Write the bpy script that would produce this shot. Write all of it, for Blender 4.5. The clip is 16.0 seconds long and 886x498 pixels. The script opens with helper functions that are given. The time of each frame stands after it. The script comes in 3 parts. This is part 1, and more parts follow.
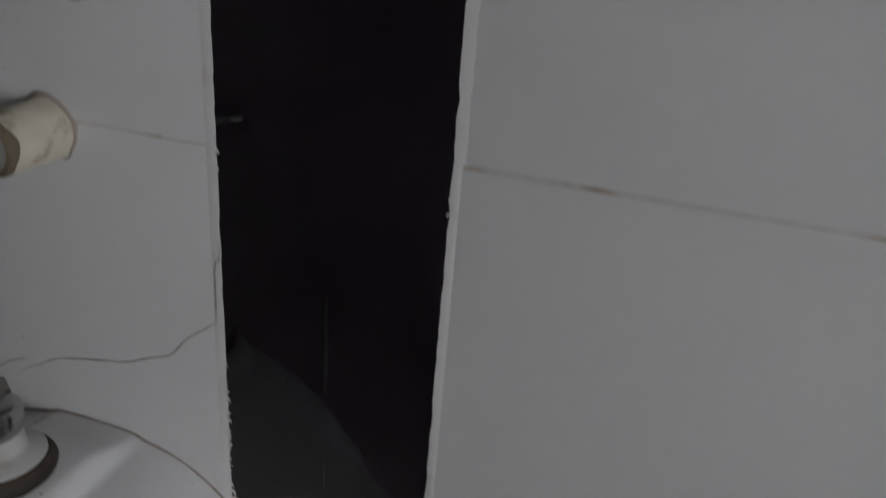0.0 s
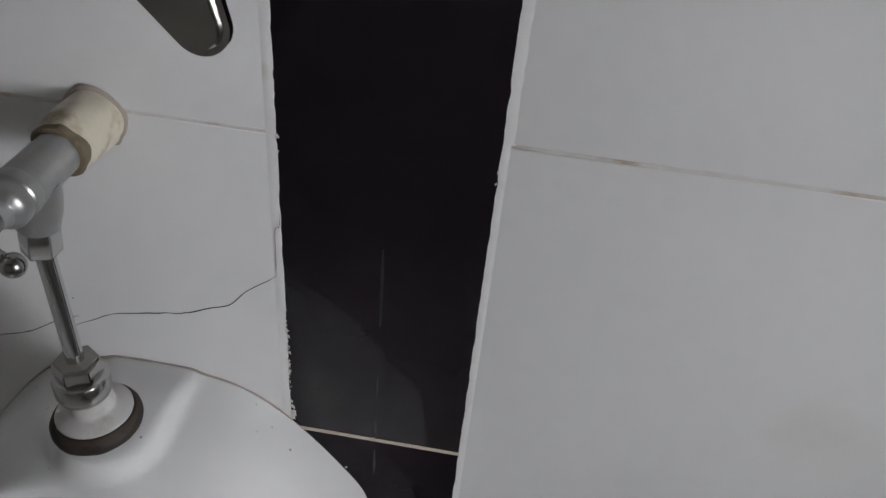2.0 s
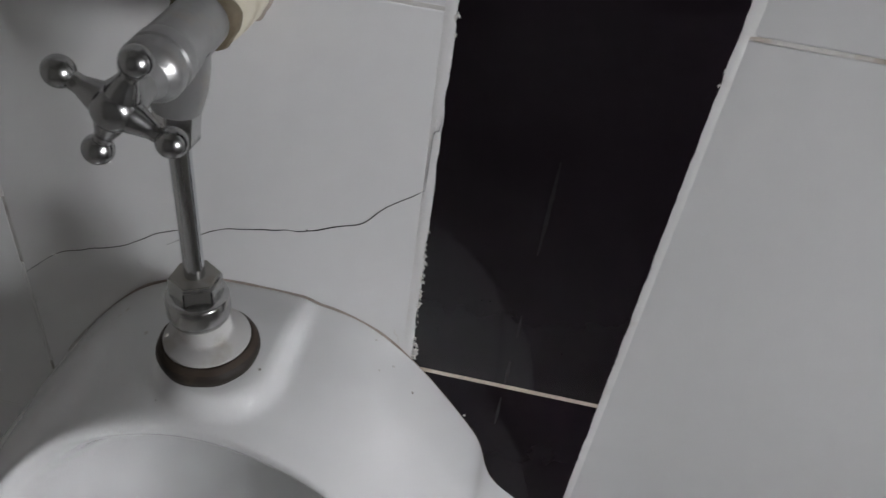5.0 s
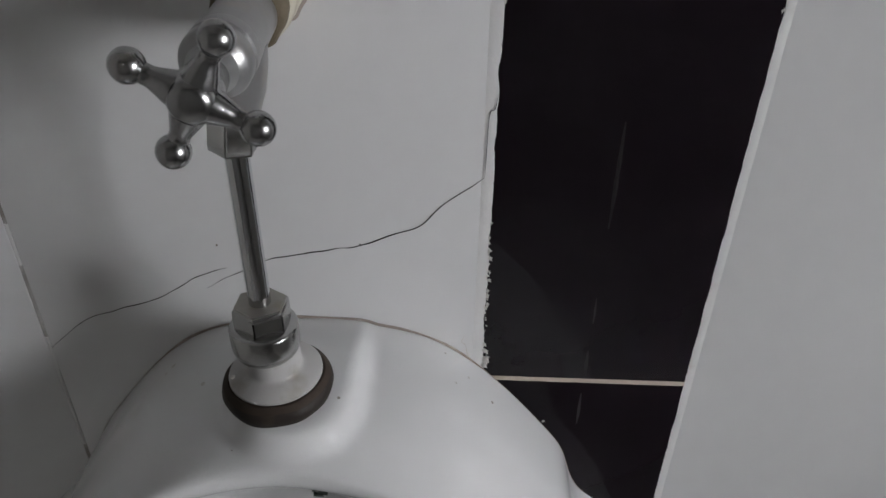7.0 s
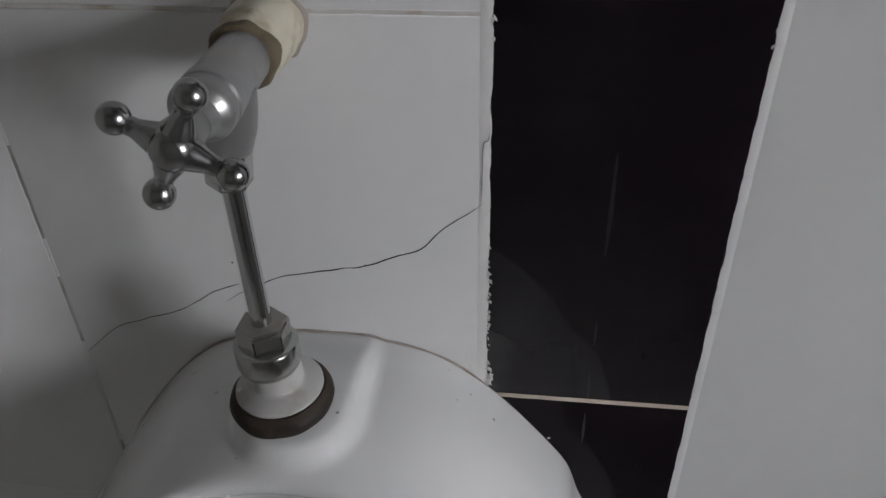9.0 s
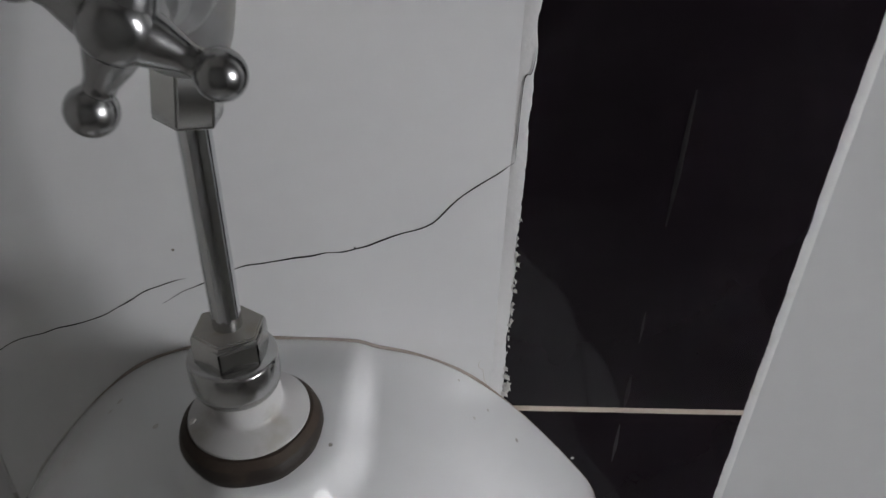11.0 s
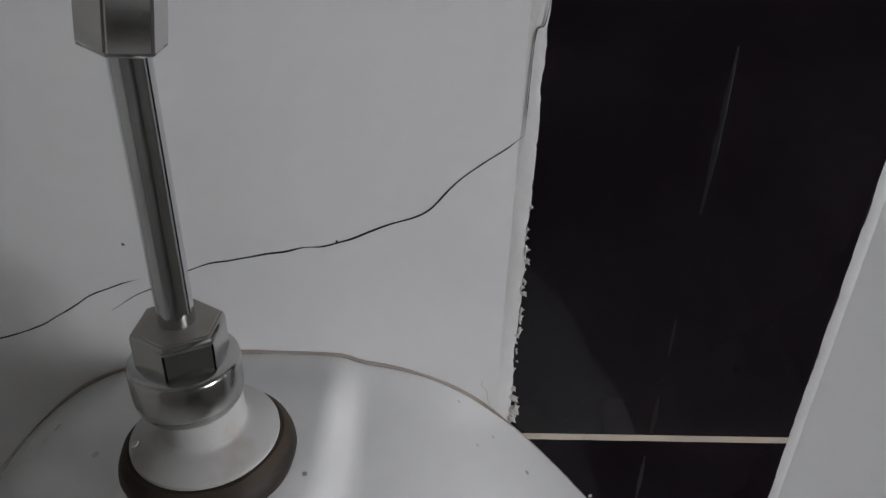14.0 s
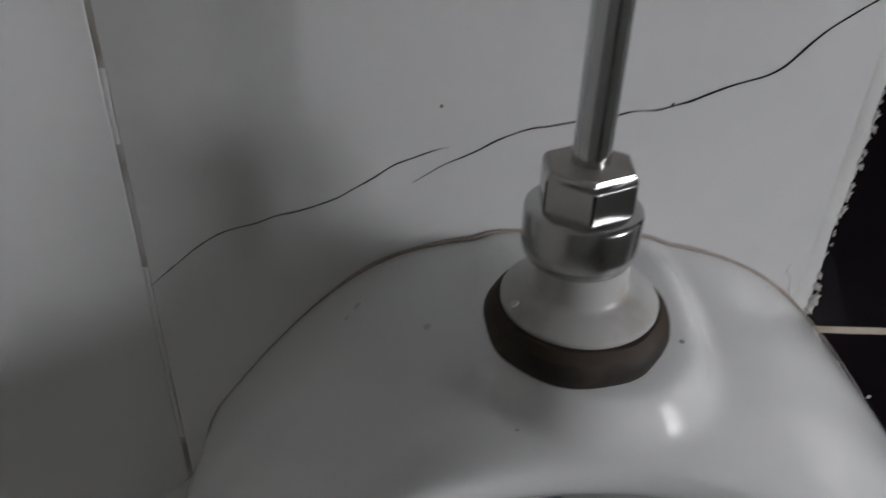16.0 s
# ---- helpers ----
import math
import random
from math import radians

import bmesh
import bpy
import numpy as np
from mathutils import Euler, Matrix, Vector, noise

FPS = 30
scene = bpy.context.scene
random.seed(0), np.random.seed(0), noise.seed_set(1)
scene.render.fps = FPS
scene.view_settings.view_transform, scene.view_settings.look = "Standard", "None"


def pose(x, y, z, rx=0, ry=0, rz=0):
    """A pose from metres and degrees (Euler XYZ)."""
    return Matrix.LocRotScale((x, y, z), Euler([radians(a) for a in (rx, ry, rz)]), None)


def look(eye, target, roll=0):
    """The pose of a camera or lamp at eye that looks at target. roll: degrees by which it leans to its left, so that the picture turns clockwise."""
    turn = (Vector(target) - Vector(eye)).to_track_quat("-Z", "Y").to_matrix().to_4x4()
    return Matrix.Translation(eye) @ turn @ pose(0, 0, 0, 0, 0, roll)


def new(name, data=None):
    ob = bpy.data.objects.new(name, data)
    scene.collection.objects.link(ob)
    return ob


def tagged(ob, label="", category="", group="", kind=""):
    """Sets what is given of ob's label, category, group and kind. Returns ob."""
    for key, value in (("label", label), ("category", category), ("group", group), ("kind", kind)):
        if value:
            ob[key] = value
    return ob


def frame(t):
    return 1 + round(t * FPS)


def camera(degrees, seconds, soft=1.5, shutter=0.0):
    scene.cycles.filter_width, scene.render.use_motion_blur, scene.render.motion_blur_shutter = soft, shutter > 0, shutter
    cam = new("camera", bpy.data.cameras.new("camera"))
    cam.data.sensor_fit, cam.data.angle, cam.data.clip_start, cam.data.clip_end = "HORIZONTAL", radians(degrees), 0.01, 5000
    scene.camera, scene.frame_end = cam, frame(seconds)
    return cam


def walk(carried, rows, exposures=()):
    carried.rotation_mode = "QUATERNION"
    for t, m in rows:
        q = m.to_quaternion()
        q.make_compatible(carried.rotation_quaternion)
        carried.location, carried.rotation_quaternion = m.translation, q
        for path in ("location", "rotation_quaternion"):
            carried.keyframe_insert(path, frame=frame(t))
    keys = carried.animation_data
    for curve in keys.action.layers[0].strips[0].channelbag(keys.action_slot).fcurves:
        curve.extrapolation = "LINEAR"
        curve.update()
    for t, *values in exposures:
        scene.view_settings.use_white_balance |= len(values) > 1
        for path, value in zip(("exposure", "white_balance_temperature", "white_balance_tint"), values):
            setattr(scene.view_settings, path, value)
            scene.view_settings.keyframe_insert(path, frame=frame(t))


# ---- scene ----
cam = camera(61.1, 16.0, 1.4, 0.6)
PATH = [
    (0, (0.175, -0.248, 1.182), (-0.365, 1.502, 0.400), 4.7),
    (0.5, (0.152, -0.242, 1.233), (-0.307, 1.464, 0.295), 3.2),
    (1, (0.147, -0.243, 1.246), (-0.301, 1.391, 0.183), 4.3),
    (1.5, (0.125, -0.256, 1.239), (-0.158, 1.324, 0.047), 4.1),
    (2, (0.104, -0.286, 1.25), (-0.039, 1.339, 0.093), 5.7),
    (2.5, (0.087, -0.285, 1.229), (-0.014, 1.327, 0.049), 6.2),
    (3, (0.07, -0.278, 1.22), (0.01, 1.331, 0.033), 8.0),
    (3.5, (0.053, -0.277, 1.209), (-0.015, 1.322, 0.009), 9.4),
    (4, (0.041, -0.274, 1.203), (-0.046, 1.313, -0.011), 10.2),
    (4.5, (0.035, -0.27, 1.199), (-0.048, 1.32, -0.012), 9.9),
    (5, (0.029, -0.267, 1.196), (-0.092, 1.3, -0.041), 8.7),
    (7.5, (-0.018, -0.275, 1.157), (-0.07, 1.405, 0.073), -0.8),
    (8, (-0.016, -0.285, 1.167), (-0.177, 1.395, 0.092), -1.3),
    (8.5, (-0.004, -0.276, 1.171), (-0.175, 1.37, 0.048), 1.2),
    (9, (0.016, -0.27, 1.178), (-0.2, 1.365, 0.047), -1.3),
    (9.5, (-0.002, -0.271, 1.172), (-0.109, 1.38, 0.048), -2.9),
    (12, (-0.035, -0.187, 1.096), (0.056, 1.5, 0.026), 3.9),
    (12.5, (-0.039, -0.188, 1.089), (0.057, 1.522, 0.058), 3.8),
    (13, (-0.04, -0.189, 1.086), (0.04, 1.545, 0.092), 3.2),
    (13.5, (-0.033, -0.195, 1.091), (0.042, 1.535, 0.089), 2.9),
    (14, (-0.03, -0.194, 1.089), (0.023, 1.543, 0.099), 2.2),
    (14.5, (-0.06, -0.189, 1.071), (-0.03, 1.532, 0.052), 3.1),
    (15, (-0.091, -0.193, 1.063), (-0.067, 1.502, 0.001), 3.1),
    (15.5, (-0.104, -0.199, 1.064), (-0.106, 1.505, 0.017), 1.6),
    (16, (-0.119, -0.194, 1.055), (-0.099, 1.492, -0.021), 2.1),
]
walk(cam, [(t, look(e, g, r)) for t, e, g, r in PATH],
     [(0, -0.86), (0.5, -0.55), (1, -0.78), (1.5, -0.25), (2, -0.05), (3.5, 0.0), (5, 0), (7.5, 0), (8, -0.03), (8.5, -0.2), (9, -0.2), (9.5, 0), (13, -0.08), (15, -0.1), (16, -0.15)])

# ---------------------------------------------------------------- light
world = bpy.data.worlds.new("sky")
scene.world = world
world.use_nodes = True
wn = world.node_tree.nodes
sky = wn.new("ShaderNodeTexSky")
sky.sky_type = "NISHITA"
sky.sun_disc = False
sky.sun_elevation = radians(38)
sky.sun_rotation = radians(200)
world.node_tree.links.new(sky.outputs[0], wn["Background"].inputs[0])
wn["Background"].inputs[1].default_value = 0.08

# the room: the tiled wall's face is y = 0, the floor z = 0
X0, X1, Y0, ZC = -0.95, 0.90, -1.45, 2.55
WIN_Y0, WIN_Y1, WIN_Z0, WIN_Z1 = -0.79, -0.44, 1.02, 1.37

lamp_data = bpy.data.lights.new("window_daylight", "AREA")
lamp_data.shape, lamp_data.size, lamp_data.size_y = "RECTANGLE", WIN_Z1 - WIN_Z0, WIN_Y1 - WIN_Y0
lamp_data.energy = 17.4
lamp_data.color = (0.946, 0.953, 0.990)
lamp = new("window_daylight", lamp_data)
lamp.matrix_world = look((X1 + 0.115, (WIN_Y0 + WIN_Y1) / 2, (WIN_Z0 + WIN_Z1) / 2), (0, (WIN_Y0 + WIN_Y1) / 2, (WIN_Z0 + WIN_Z1) / 2))


# ---------------------------------------------------------------- materials
def mat(name, color, rough=0.5, metal=0.0, vary=0.0, scale=30.0, bump=0.0, bump_scale=60.0, spec=0.5,
        stain=None, stain_scale=8.0, stain_at=0.6, stain_soft=0.15, wave=0.0, wave_scale=9.0, rough_vary=0.0, coat=0.0):
    """Base colour with fine variation, an optional stain colour in patches, grain bump and a slow waviness."""
    m = bpy.data.materials.new(name)
    m.use_nodes = True
    nt = m.node_tree
    n, l = nt.nodes, nt.links
    p = n["Principled BSDF"]
    p.inputs["Base Color"].default_value = (*color, 1)
    p.inputs["Roughness"].default_value = rough
    p.inputs["Metallic"].default_value = metal
    p.inputs["Specular IOR Level"].default_value = spec
    p.inputs["Coat Weight"].default_value = coat
    geo = n.new("ShaderNodeNewGeometry")

    def noise_node(s, detail=4.0):
        t = n.new("ShaderNodeTexNoise")
        t.inputs["Scale"].default_value = s
        t.inputs["Detail"].default_value = detail
        l.new(geo.outputs["Position"], t.inputs["Vector"])
        return t

    out = None
    if vary:
        t = noise_node(scale)
        r = n.new("ShaderNodeMapRange")
        r.inputs["To Min"].default_value, r.inputs["To Max"].default_value = 1 - vary, 1 + vary
        l.new(t.outputs["Fac"], r.inputs["Value"])
        v = n.new("ShaderNodeVectorMath")
        v.operation = "SCALE"
        v.inputs[0].default_value = color
        l.new(r.outputs[0], v.inputs["Scale"])
        out = v.outputs[0]
    if stain:
        t = noise_node(stain_scale, 6.0)
        r = n.new("ShaderNodeMapRange")
        r.inputs["From Min"].default_value, r.inputs["From Max"].default_value = stain_at, stain_at + stain_soft
        l.new(t.outputs["Fac"], r.inputs["Value"])
        x = n.new("ShaderNodeMix")
        x.data_type = "RGBA"
        l.new(r.outputs[0], x.inputs[0])
        x.inputs[6].default_value = (*color, 1)
        if out:
            l.new(out, x.inputs[6])
        x.inputs[7].default_value = (*stain, 1)
        out = x.outputs[2]
    if out:
        l.new(out, p.inputs["Base Color"])
    if rough_vary:
        t = noise_node(22.0, 5.0)
        r = n.new("ShaderNodeMapRange")
        r.inputs["To Min"].default_value, r.inputs["To Max"].default_value = max(0.02, rough - rough_vary), rough + rough_vary
        l.new(t.outputs["Fac"], r.inputs["Value"])
        l.new(r.outputs[0], p.inputs["Roughness"])
    prev = None
    for strength, s, dist in ((bump, bump_scale, 0.0006), (wave, wave_scale, 0.004)):
        if strength:
            b = n.new("ShaderNodeBump")
            b.inputs["Strength"].default_value = strength
            b.inputs["Distance"].default_value = dist
            l.new(noise_node(s, 2.0).outputs["Fac"], b.inputs["Height"])
            if prev:
                l.new(prev.outputs[0], b.inputs["Normal"])
            prev = b
    if prev:
        l.new(prev.outputs[0], p.inputs["Normal"])
    return m


M_WHITE = mat("white_glazed_tile", (0.71, 0.71, 0.71), 0.11, vary=0.02, scale=6, bump=0.05, bump_scale=140, wave=0.05, wave_scale=7,
              stain=(0.60, 0.58, 0.53), stain_scale=9, stain_at=0.60, stain_soft=0.3, rough_vary=0.05)
M_BLACK = mat("black_glazed_tile", (0.009, 0.0065, 0.0085), 0.06, vary=0.25, scale=40, wave=0.03, wave_scale=8, spec=0.18,
              stain=(0.03, 0.028, 0.028), stain_scale=38, stain_at=0.66, stain_soft=0.2, rough_vary=0.05)
M_GROUT = mat("tile_grout", (0.60, 0.585, 0.56), 0.85, vary=0.12, scale=160, bump=0.4, bump_scale=400,
              stain=(0.36, 0.27, 0.20), stain_scale=42, stain_at=0.50, stain_soft=0.16)
M_GROUT_BLACK = mat("cream_grout", (0.58, 0.50, 0.42), 0.8, vary=0.10, scale=200, bump=0.4, bump_scale=500,
                    stain=(0.38, 0.30, 0.22), stain_scale=60, stain_at=0.6)
M_FAINT = mat("grey_grout", (0.46, 0.45, 0.44), 0.7, vary=0.1, scale=150, bump=0.3, bump_scale=400,
              stain=(0.28, 0.26, 0.24), stain_scale=30, stain_at=0.50, stain_soft=0.10)
M_CLEAN = mat("pale_grout", (0.69, 0.688, 0.68), 0.5, vary=0.06, scale=150, bump=0.2, bump_scale=400,
              stain=(0.56, 0.54, 0.52), stain_scale=36, stain_at=0.60, stain_soft=0.12)
M_CEMENT = mat("white_cement", (0.74, 0.735, 0.725), 0.55, vary=0.05, scale=180, bump=0.25, bump_scale=420,
               stain=(0.58, 0.54, 0.49), stain_scale=45, stain_at=0.62, stain_soft=0.15)
M_CERAMIC = mat("white_vitreous_china", (0.73, 0.735, 0.735), 0.015, vary=0.015, scale=12, wave=0.022, wave_scale=16,
                stain=(0.60, 0.57, 0.50), stain_scale=13, stain_at=0.64, stain_soft=0.25)
M_CHROME = mat("chrome", (0.62, 0.62, 0.615), 0.20, 1.0, vary=0.08, scale=120, rough_vary=0.06,
               stain=(0.42, 0.40, 0.36), stain_scale=90, stain_at=0.60, stain_soft=0.12)
M_TARNISH = mat("tarnished_chrome", (0.31, 0.295, 0.27), 0.38, 0.7, vary=0.12, scale=140, rough_vary=0.08, bump=0.1, bump_scale=350,
                stain=(0.24, 0.20, 0.15), stain_scale=80, stain_at=0.55, stain_soft=0.2)
M_BROWN = mat("brown_rubber", (0.044, 0.032, 0.024), 0.75, spec=0.25, vary=0.3, scale=120, bump=0.3, bump_scale=300,
             stain=(0.03, 0.024, 0.018), stain_scale=50, stain_at=0.54, stain_soft=0.2)
M_GRIME = mat("soft_brown_grime", (0.48, 0.44, 0.38), 0.6, vary=0.15, scale=200)
M_BRIGHT = mat("bright_chrome", (0.66, 0.67, 0.685), 0.12, 1.0, vary=0.06, scale=120, rough_vary=0.04,
               stain=(0.50, 0.50, 0.49), stain_scale=80, stain_at=0.60, stain_soft=0.14)
M_DULL = mat("dulled_chrome", (0.31, 0.31, 0.308), 0.34, 0.7, vary=0.10, scale=150, rough_vary=0.08, bump=0.15, bump_scale=350,
             stain=(0.33, 0.31, 0.28), stain_scale=70, stain_at=0.60, stain_soft=0.15)
M_NUT = mat("brushed_chrome", (0.47, 0.47, 0.465), 0.19, 1.0, vary=0.08, scale=120, rough_vary=0.06,
            stain=(0.40, 0.38, 0.35), stain_scale=85, stain_at=0.60, stain_soft=0.14)
M_WORN = mat("worn_chrome", (0.36, 0.36, 0.36), 0.23, 1.0, vary=0.12, scale=130, rough_vary=0.09, bump=0.08, bump_scale=300,
             stain=(0.36, 0.33, 0.28), stain_scale=70, stain_at=0.58, stain_soft=0.14)
M_LEVER = mat("worn_lever_chrome", (0.52, 0.51, 0.47), 0.14, 1.0, vary=0.12, scale=90, rough_vary=0.08)
M_CREAM = mat("cream_plastic", (0.55, 0.51, 0.41), 0.40, vary=0.18, scale=90, bump=0.8, bump_scale=130,
              stain=(0.26, 0.20, 0.11), stain_scale=62, stain_at=0.54, stain_soft=0.14)
M_SEAL = mat("brown_thread_sealant", (0.12, 0.095, 0.06), 0.7, vary=0.3, scale=150, bump=0.6, bump_scale=400)
M_PLASTIC = mat("white_plastic", (0.45, 0.445, 0.435), 0.30, vary=0.03, scale=80,
                stain=(0.30, 0.255, 0.19), stain_scale=48, stain_at=0.54, stain_soft=0.22)
M_RUBBER = mat("dark_rubber", (0.022, 0.017, 0.014), 0.6, spec=0.3, vary=0.3, scale=120, bump=0.3, bump_scale=300,
               stain=(0.075, 0.055, 0.036), stain_scale=50, stain_at=0.54, stain_soft=0.2)
M_CAULK = mat("dirty_sealant", (0.36, 0.31, 0.275), 0.7, vary=0.2, scale=120, bump=0.5, bump_scale=300,
              stain=(0.24, 0.19, 0.15), stain_scale=40, stain_at=0.55, stain_soft=0.15)
M_CRACK = mat("crack_line", (0.012, 0.010, 0.010), 0.9, vary=0.4, scale=200)
M_SPECK = mat("brown_speck", (0.14, 0.11, 0.08), 0.8, vary=0.3, scale=300)
M_GREY = mat("grey_brown_speck", (0.30, 0.285, 0.26), 0.6, vary=0.3, scale=300)
# paler tone for the painted glints on the black glaze
M_GLINT = mat("glaze_glint", (0.0125, 0.0105, 0.0115), 0.35, vary=0.3, scale=300)
M_SMUDGE = mat("faint_smudge", (0.59, 0.575, 0.55), 0.12, vary=0.1, scale=200)
M_LIME = mat("lime_deposit", (0.62, 0.60, 0.57), 0.8, vary=0.2, scale=300, bump=0.6, bump_scale=500)
M_PLASTER = mat("painted_plaster", (0.42, 0.41, 0.39), 0.8, vary=0.08, scale=5, bump=0.3, bump_scale=90,
                stain=(0.35, 0.33, 0.30), stain_scale=3, stain_at=0.55)
M_DIM = mat("grey_painted_plaster", (0.28, 0.275, 0.265), 0.8, vary=0.08, scale=5, bump=0.3, bump_scale=90,
             stain=(0.22, 0.21, 0.20), stain_scale=3, stain_at=0.55)
M_CEILING = mat("ceiling_paint", (0.50, 0.49, 0.47), 0.85, vary=0.05, scale=4, bump=0.2, bump_scale=80)
M_FLOOR = mat("grey_floor_tile", (0.62, 0.61, 0.59), 0.35, vary=0.25, scale=9, bump=0.2, bump_scale=60,
              stain=(0.50, 0.48, 0.45), stain_scale=5, stain_at=0.55)
M_FRAME = mat("window_frame_paint", (0.30, 0.29, 0.28), 0.5, vary=0.1, scale=30)
M_MARK = mat("grey_green_mark", (0.05, 0.07, 0.06), 0.4, vary=0.2, scale=300)
M_GLASS = bpy.data.materials.new("window_glass")
M_GLASS.use_nodes = True
gp = M_GLASS.node_tree.nodes["Principled BSDF"]
gp.inputs["Transmission Weight"].default_value = 1.0
gp.inputs["Roughness"].default_value = 0.02
gp.inputs["IOR"].default_value = 1.45


# ---------------------------------------------------------------- mesh helpers
def finish(bm, angle=35):
    """Consistent normals, smooth faces, sharp edges where the faces turn by more than the angle."""
    bmesh.ops.recalc_face_normals(bm, faces=bm.faces)
    for f in bm.faces:
        f.smooth = True
    for e in bm.edges:
        if len(e.link_faces) == 2:
            e.smooth = e.calc_face_angle(0) < radians(angle)
    return bm


def link(name, bm, material, parent=None, label="", angle=35):
    me = bpy.data.meshes.new(name)
    finish(bm, angle).to_mesh(me)
    bm.free()
    me.materials.append(material)
    ob = new(name, me)
    if parent:
        ob.parent = parent
    if label:
        ob["label"] = label
    return ob


def part(name, bm, material, parent, label="", angle=35):
    return link(name, bm, material, parent, label, angle)


def thing(name, at, label, category, group=""):
    """An Empty at the base of a thing; its parts are built in world places."""
    e = new(name)
    e.empty_display_size = 0.02
    tagged(e, label, category, group)
    return e


def box(bm, x0, x1, y0, y1, z0, z1, bevel=0.0):
    g = bmesh.ops.create_cube(bm, size=1)
    vs = g["verts"]
    for v in vs:
        v.co = Vector((x0 + (v.co.x + 0.5) * (x1 - x0), y0 + (v.co.y + 0.5) * (y1 - y0), z0 + (v.co.z + 0.5) * (z1 - z0)))
    if bevel:
        es = list({e for v in vs for e in v.link_edges})
        bmesh.ops.bevel(bm, geom=es, offset=bevel, segments=2, affect="EDGES", profile=0.6)
    return bm


def axis_matrix(a, b):
    """Local z runs from a to b, with its origin at a."""
    a, b = Vector(a), Vector(b)
    return Matrix.Translation(a) @ (b - a).to_track_quat("Z", "Y").to_matrix().to_4x4()


def upright_matrix(a, b):
    """Local z runs from a to b, near the vertical; local x stays close to the world's x."""
    z = (Vector(b) - Vector(a)).normalized()
    x = (Vector((1, 0, 0)) - z * z.x).normalized()
    y = z.cross(x)
    return Matrix.Translation(a) @ Matrix((x, y, z)).transposed().to_4x4()


def lathe(bm, profile, m=Matrix(), segs=40, turn=0.0, wobble=0.0):
    """Turns (radius, height) pairs round local z; a radius of 0 closes an end."""
    rings = []
    for r, h in profile:
        if r <= 1e-7:
            rings.append([bm.verts.new(m @ Vector((0, 0, h)))])
        else:
            ring = []
            for i in range(segs):
                a = 2 * math.pi * i / segs + turn
                rr = r * (1 + (wobble * noise.noise(Vector((math.cos(a) * 2, math.sin(a) * 2, h * 90))) if wobble else 0))
                ring.append(bm.verts.new(m @ Vector((rr * math.cos(a), rr * math.sin(a), h))))
            rings.append(ring)
    for p, q in zip(rings, rings[1:]):
        for i in range(segs):
            j = (i + 1) % segs
            if len(p) == 1 and len(q) > 1:
                bm.faces.new((p[0], q[i], q[j]))
            elif len(q) == 1 and len(p) > 1:
                bm.faces.new((p[i], p[j], q[0]))
            elif len(p) > 1:
                bm.faces.new((p[i], p[j], q[j], q[i]))
    return bm


def catmull(pts, per):
    """A smooth line through the points, with that many steps to each span."""
    pts = [Vector(p) for p in pts]
    out = []
    for i in range(len(pts) - 1):
        p0, p1, p2, p3 = pts[max(i - 1, 0)], pts[i], pts[i + 1], pts[min(i + 2, len(pts) - 1)]
        for k in range(per):
            t = k / per
            out.append(0.5 * (2 * p1 + (p2 - p0) * t + (2 * p0 - 5 * p1 + 4 * p2 - p3) * t * t + (3 * p1 - p0 - 3 * p2 + p3) * t ** 3))
    out.append(pts[-1])
    return out


def fine(profile, per=5):
    """The same turned profile with rounded steps between its points."""
    return [(max(p.x, 0), p.y) for p in catmull([(r, h, 0) for r, h in profile], per)]


def tube(bm, pts, radii, segs=16, caps=True):
    """A round bar along the points; radii: one number or one to each point."""
    pts = [Vector(p) for p in pts]
    if not isinstance(radii, (list, tuple)):
        radii = [radii] * len(pts)
    rings, up = [], None
    for i, p in enumerate(pts):
        d = (pts[min(i + 1, len(pts) - 1)] - pts[max(i - 1, 0)]).normalized()
        if up is None:
            up = d.orthogonal().normalized()
        up = (up - d * up.dot(d)).normalized()
        side = d.cross(up)
        rings.append([bm.verts.new(p + radii[i] * (math.cos(2 * math.pi * k / segs) * up + math.sin(2 * math.pi * k / segs) * side)) for k in range(segs)])
    for p, q in zip(rings, rings[1:]):
        for k in range(segs):
            bm.faces.new((p[k], p[(k + 1) % segs], q[(k + 1) % segs], q[k]))
    if caps:
        bm.faces.new(rings[0][::-1])
        bm.faces.new(rings[-1])
    return bm


# ---------------------------------------------------------------- the room
BACK = 0.006           # depth of the tile bed behind the tiles' faces
wall_north = link("wall_north", box(bmesh.new(), X0 - 0.12, X1 + 0.12, BACK, 0.16, 0, ZC), M_GROUT)
tagged(wall_north, "masonry wall faced with white and black glazed tiles", "wall", kind="structure")
floor = link("floor", box(bmesh.new(), X0 - 0.12, X1 + 0.12, Y0 - 0.12, 0.16, -0.1, 0), M_FLOOR)
tagged(floor, "grey worn floor of the washroom", "floor", kind="structure")
ceiling = link("ceiling", box(bmesh.new(), X0 - 0.12, X1 + 0.12, Y0 - 0.12, 0.16, ZC, ZC + 0.1), M_CEILING)
tagged(ceiling, "plain painted ceiling of the washroom", "ceiling", kind="structure")
wall_west = link("wall_west", box(bmesh.new(), X0 - 0.12, X0, Y0, BACK, 0, ZC), M_PLASTER)
tagged(wall_west, "dull painted plaster side wall", "wall", kind="structure")
wall_south = link("wall_south", box(bmesh.new(), X0 - 0.12, X1 + 0.12, Y0 - 0.12, Y0, 0, ZC), M_DIM)
tagged(wall_south, "dull grey painted plaster wall of the washroom", "wall", kind="structure")
bm = bmesh.new()
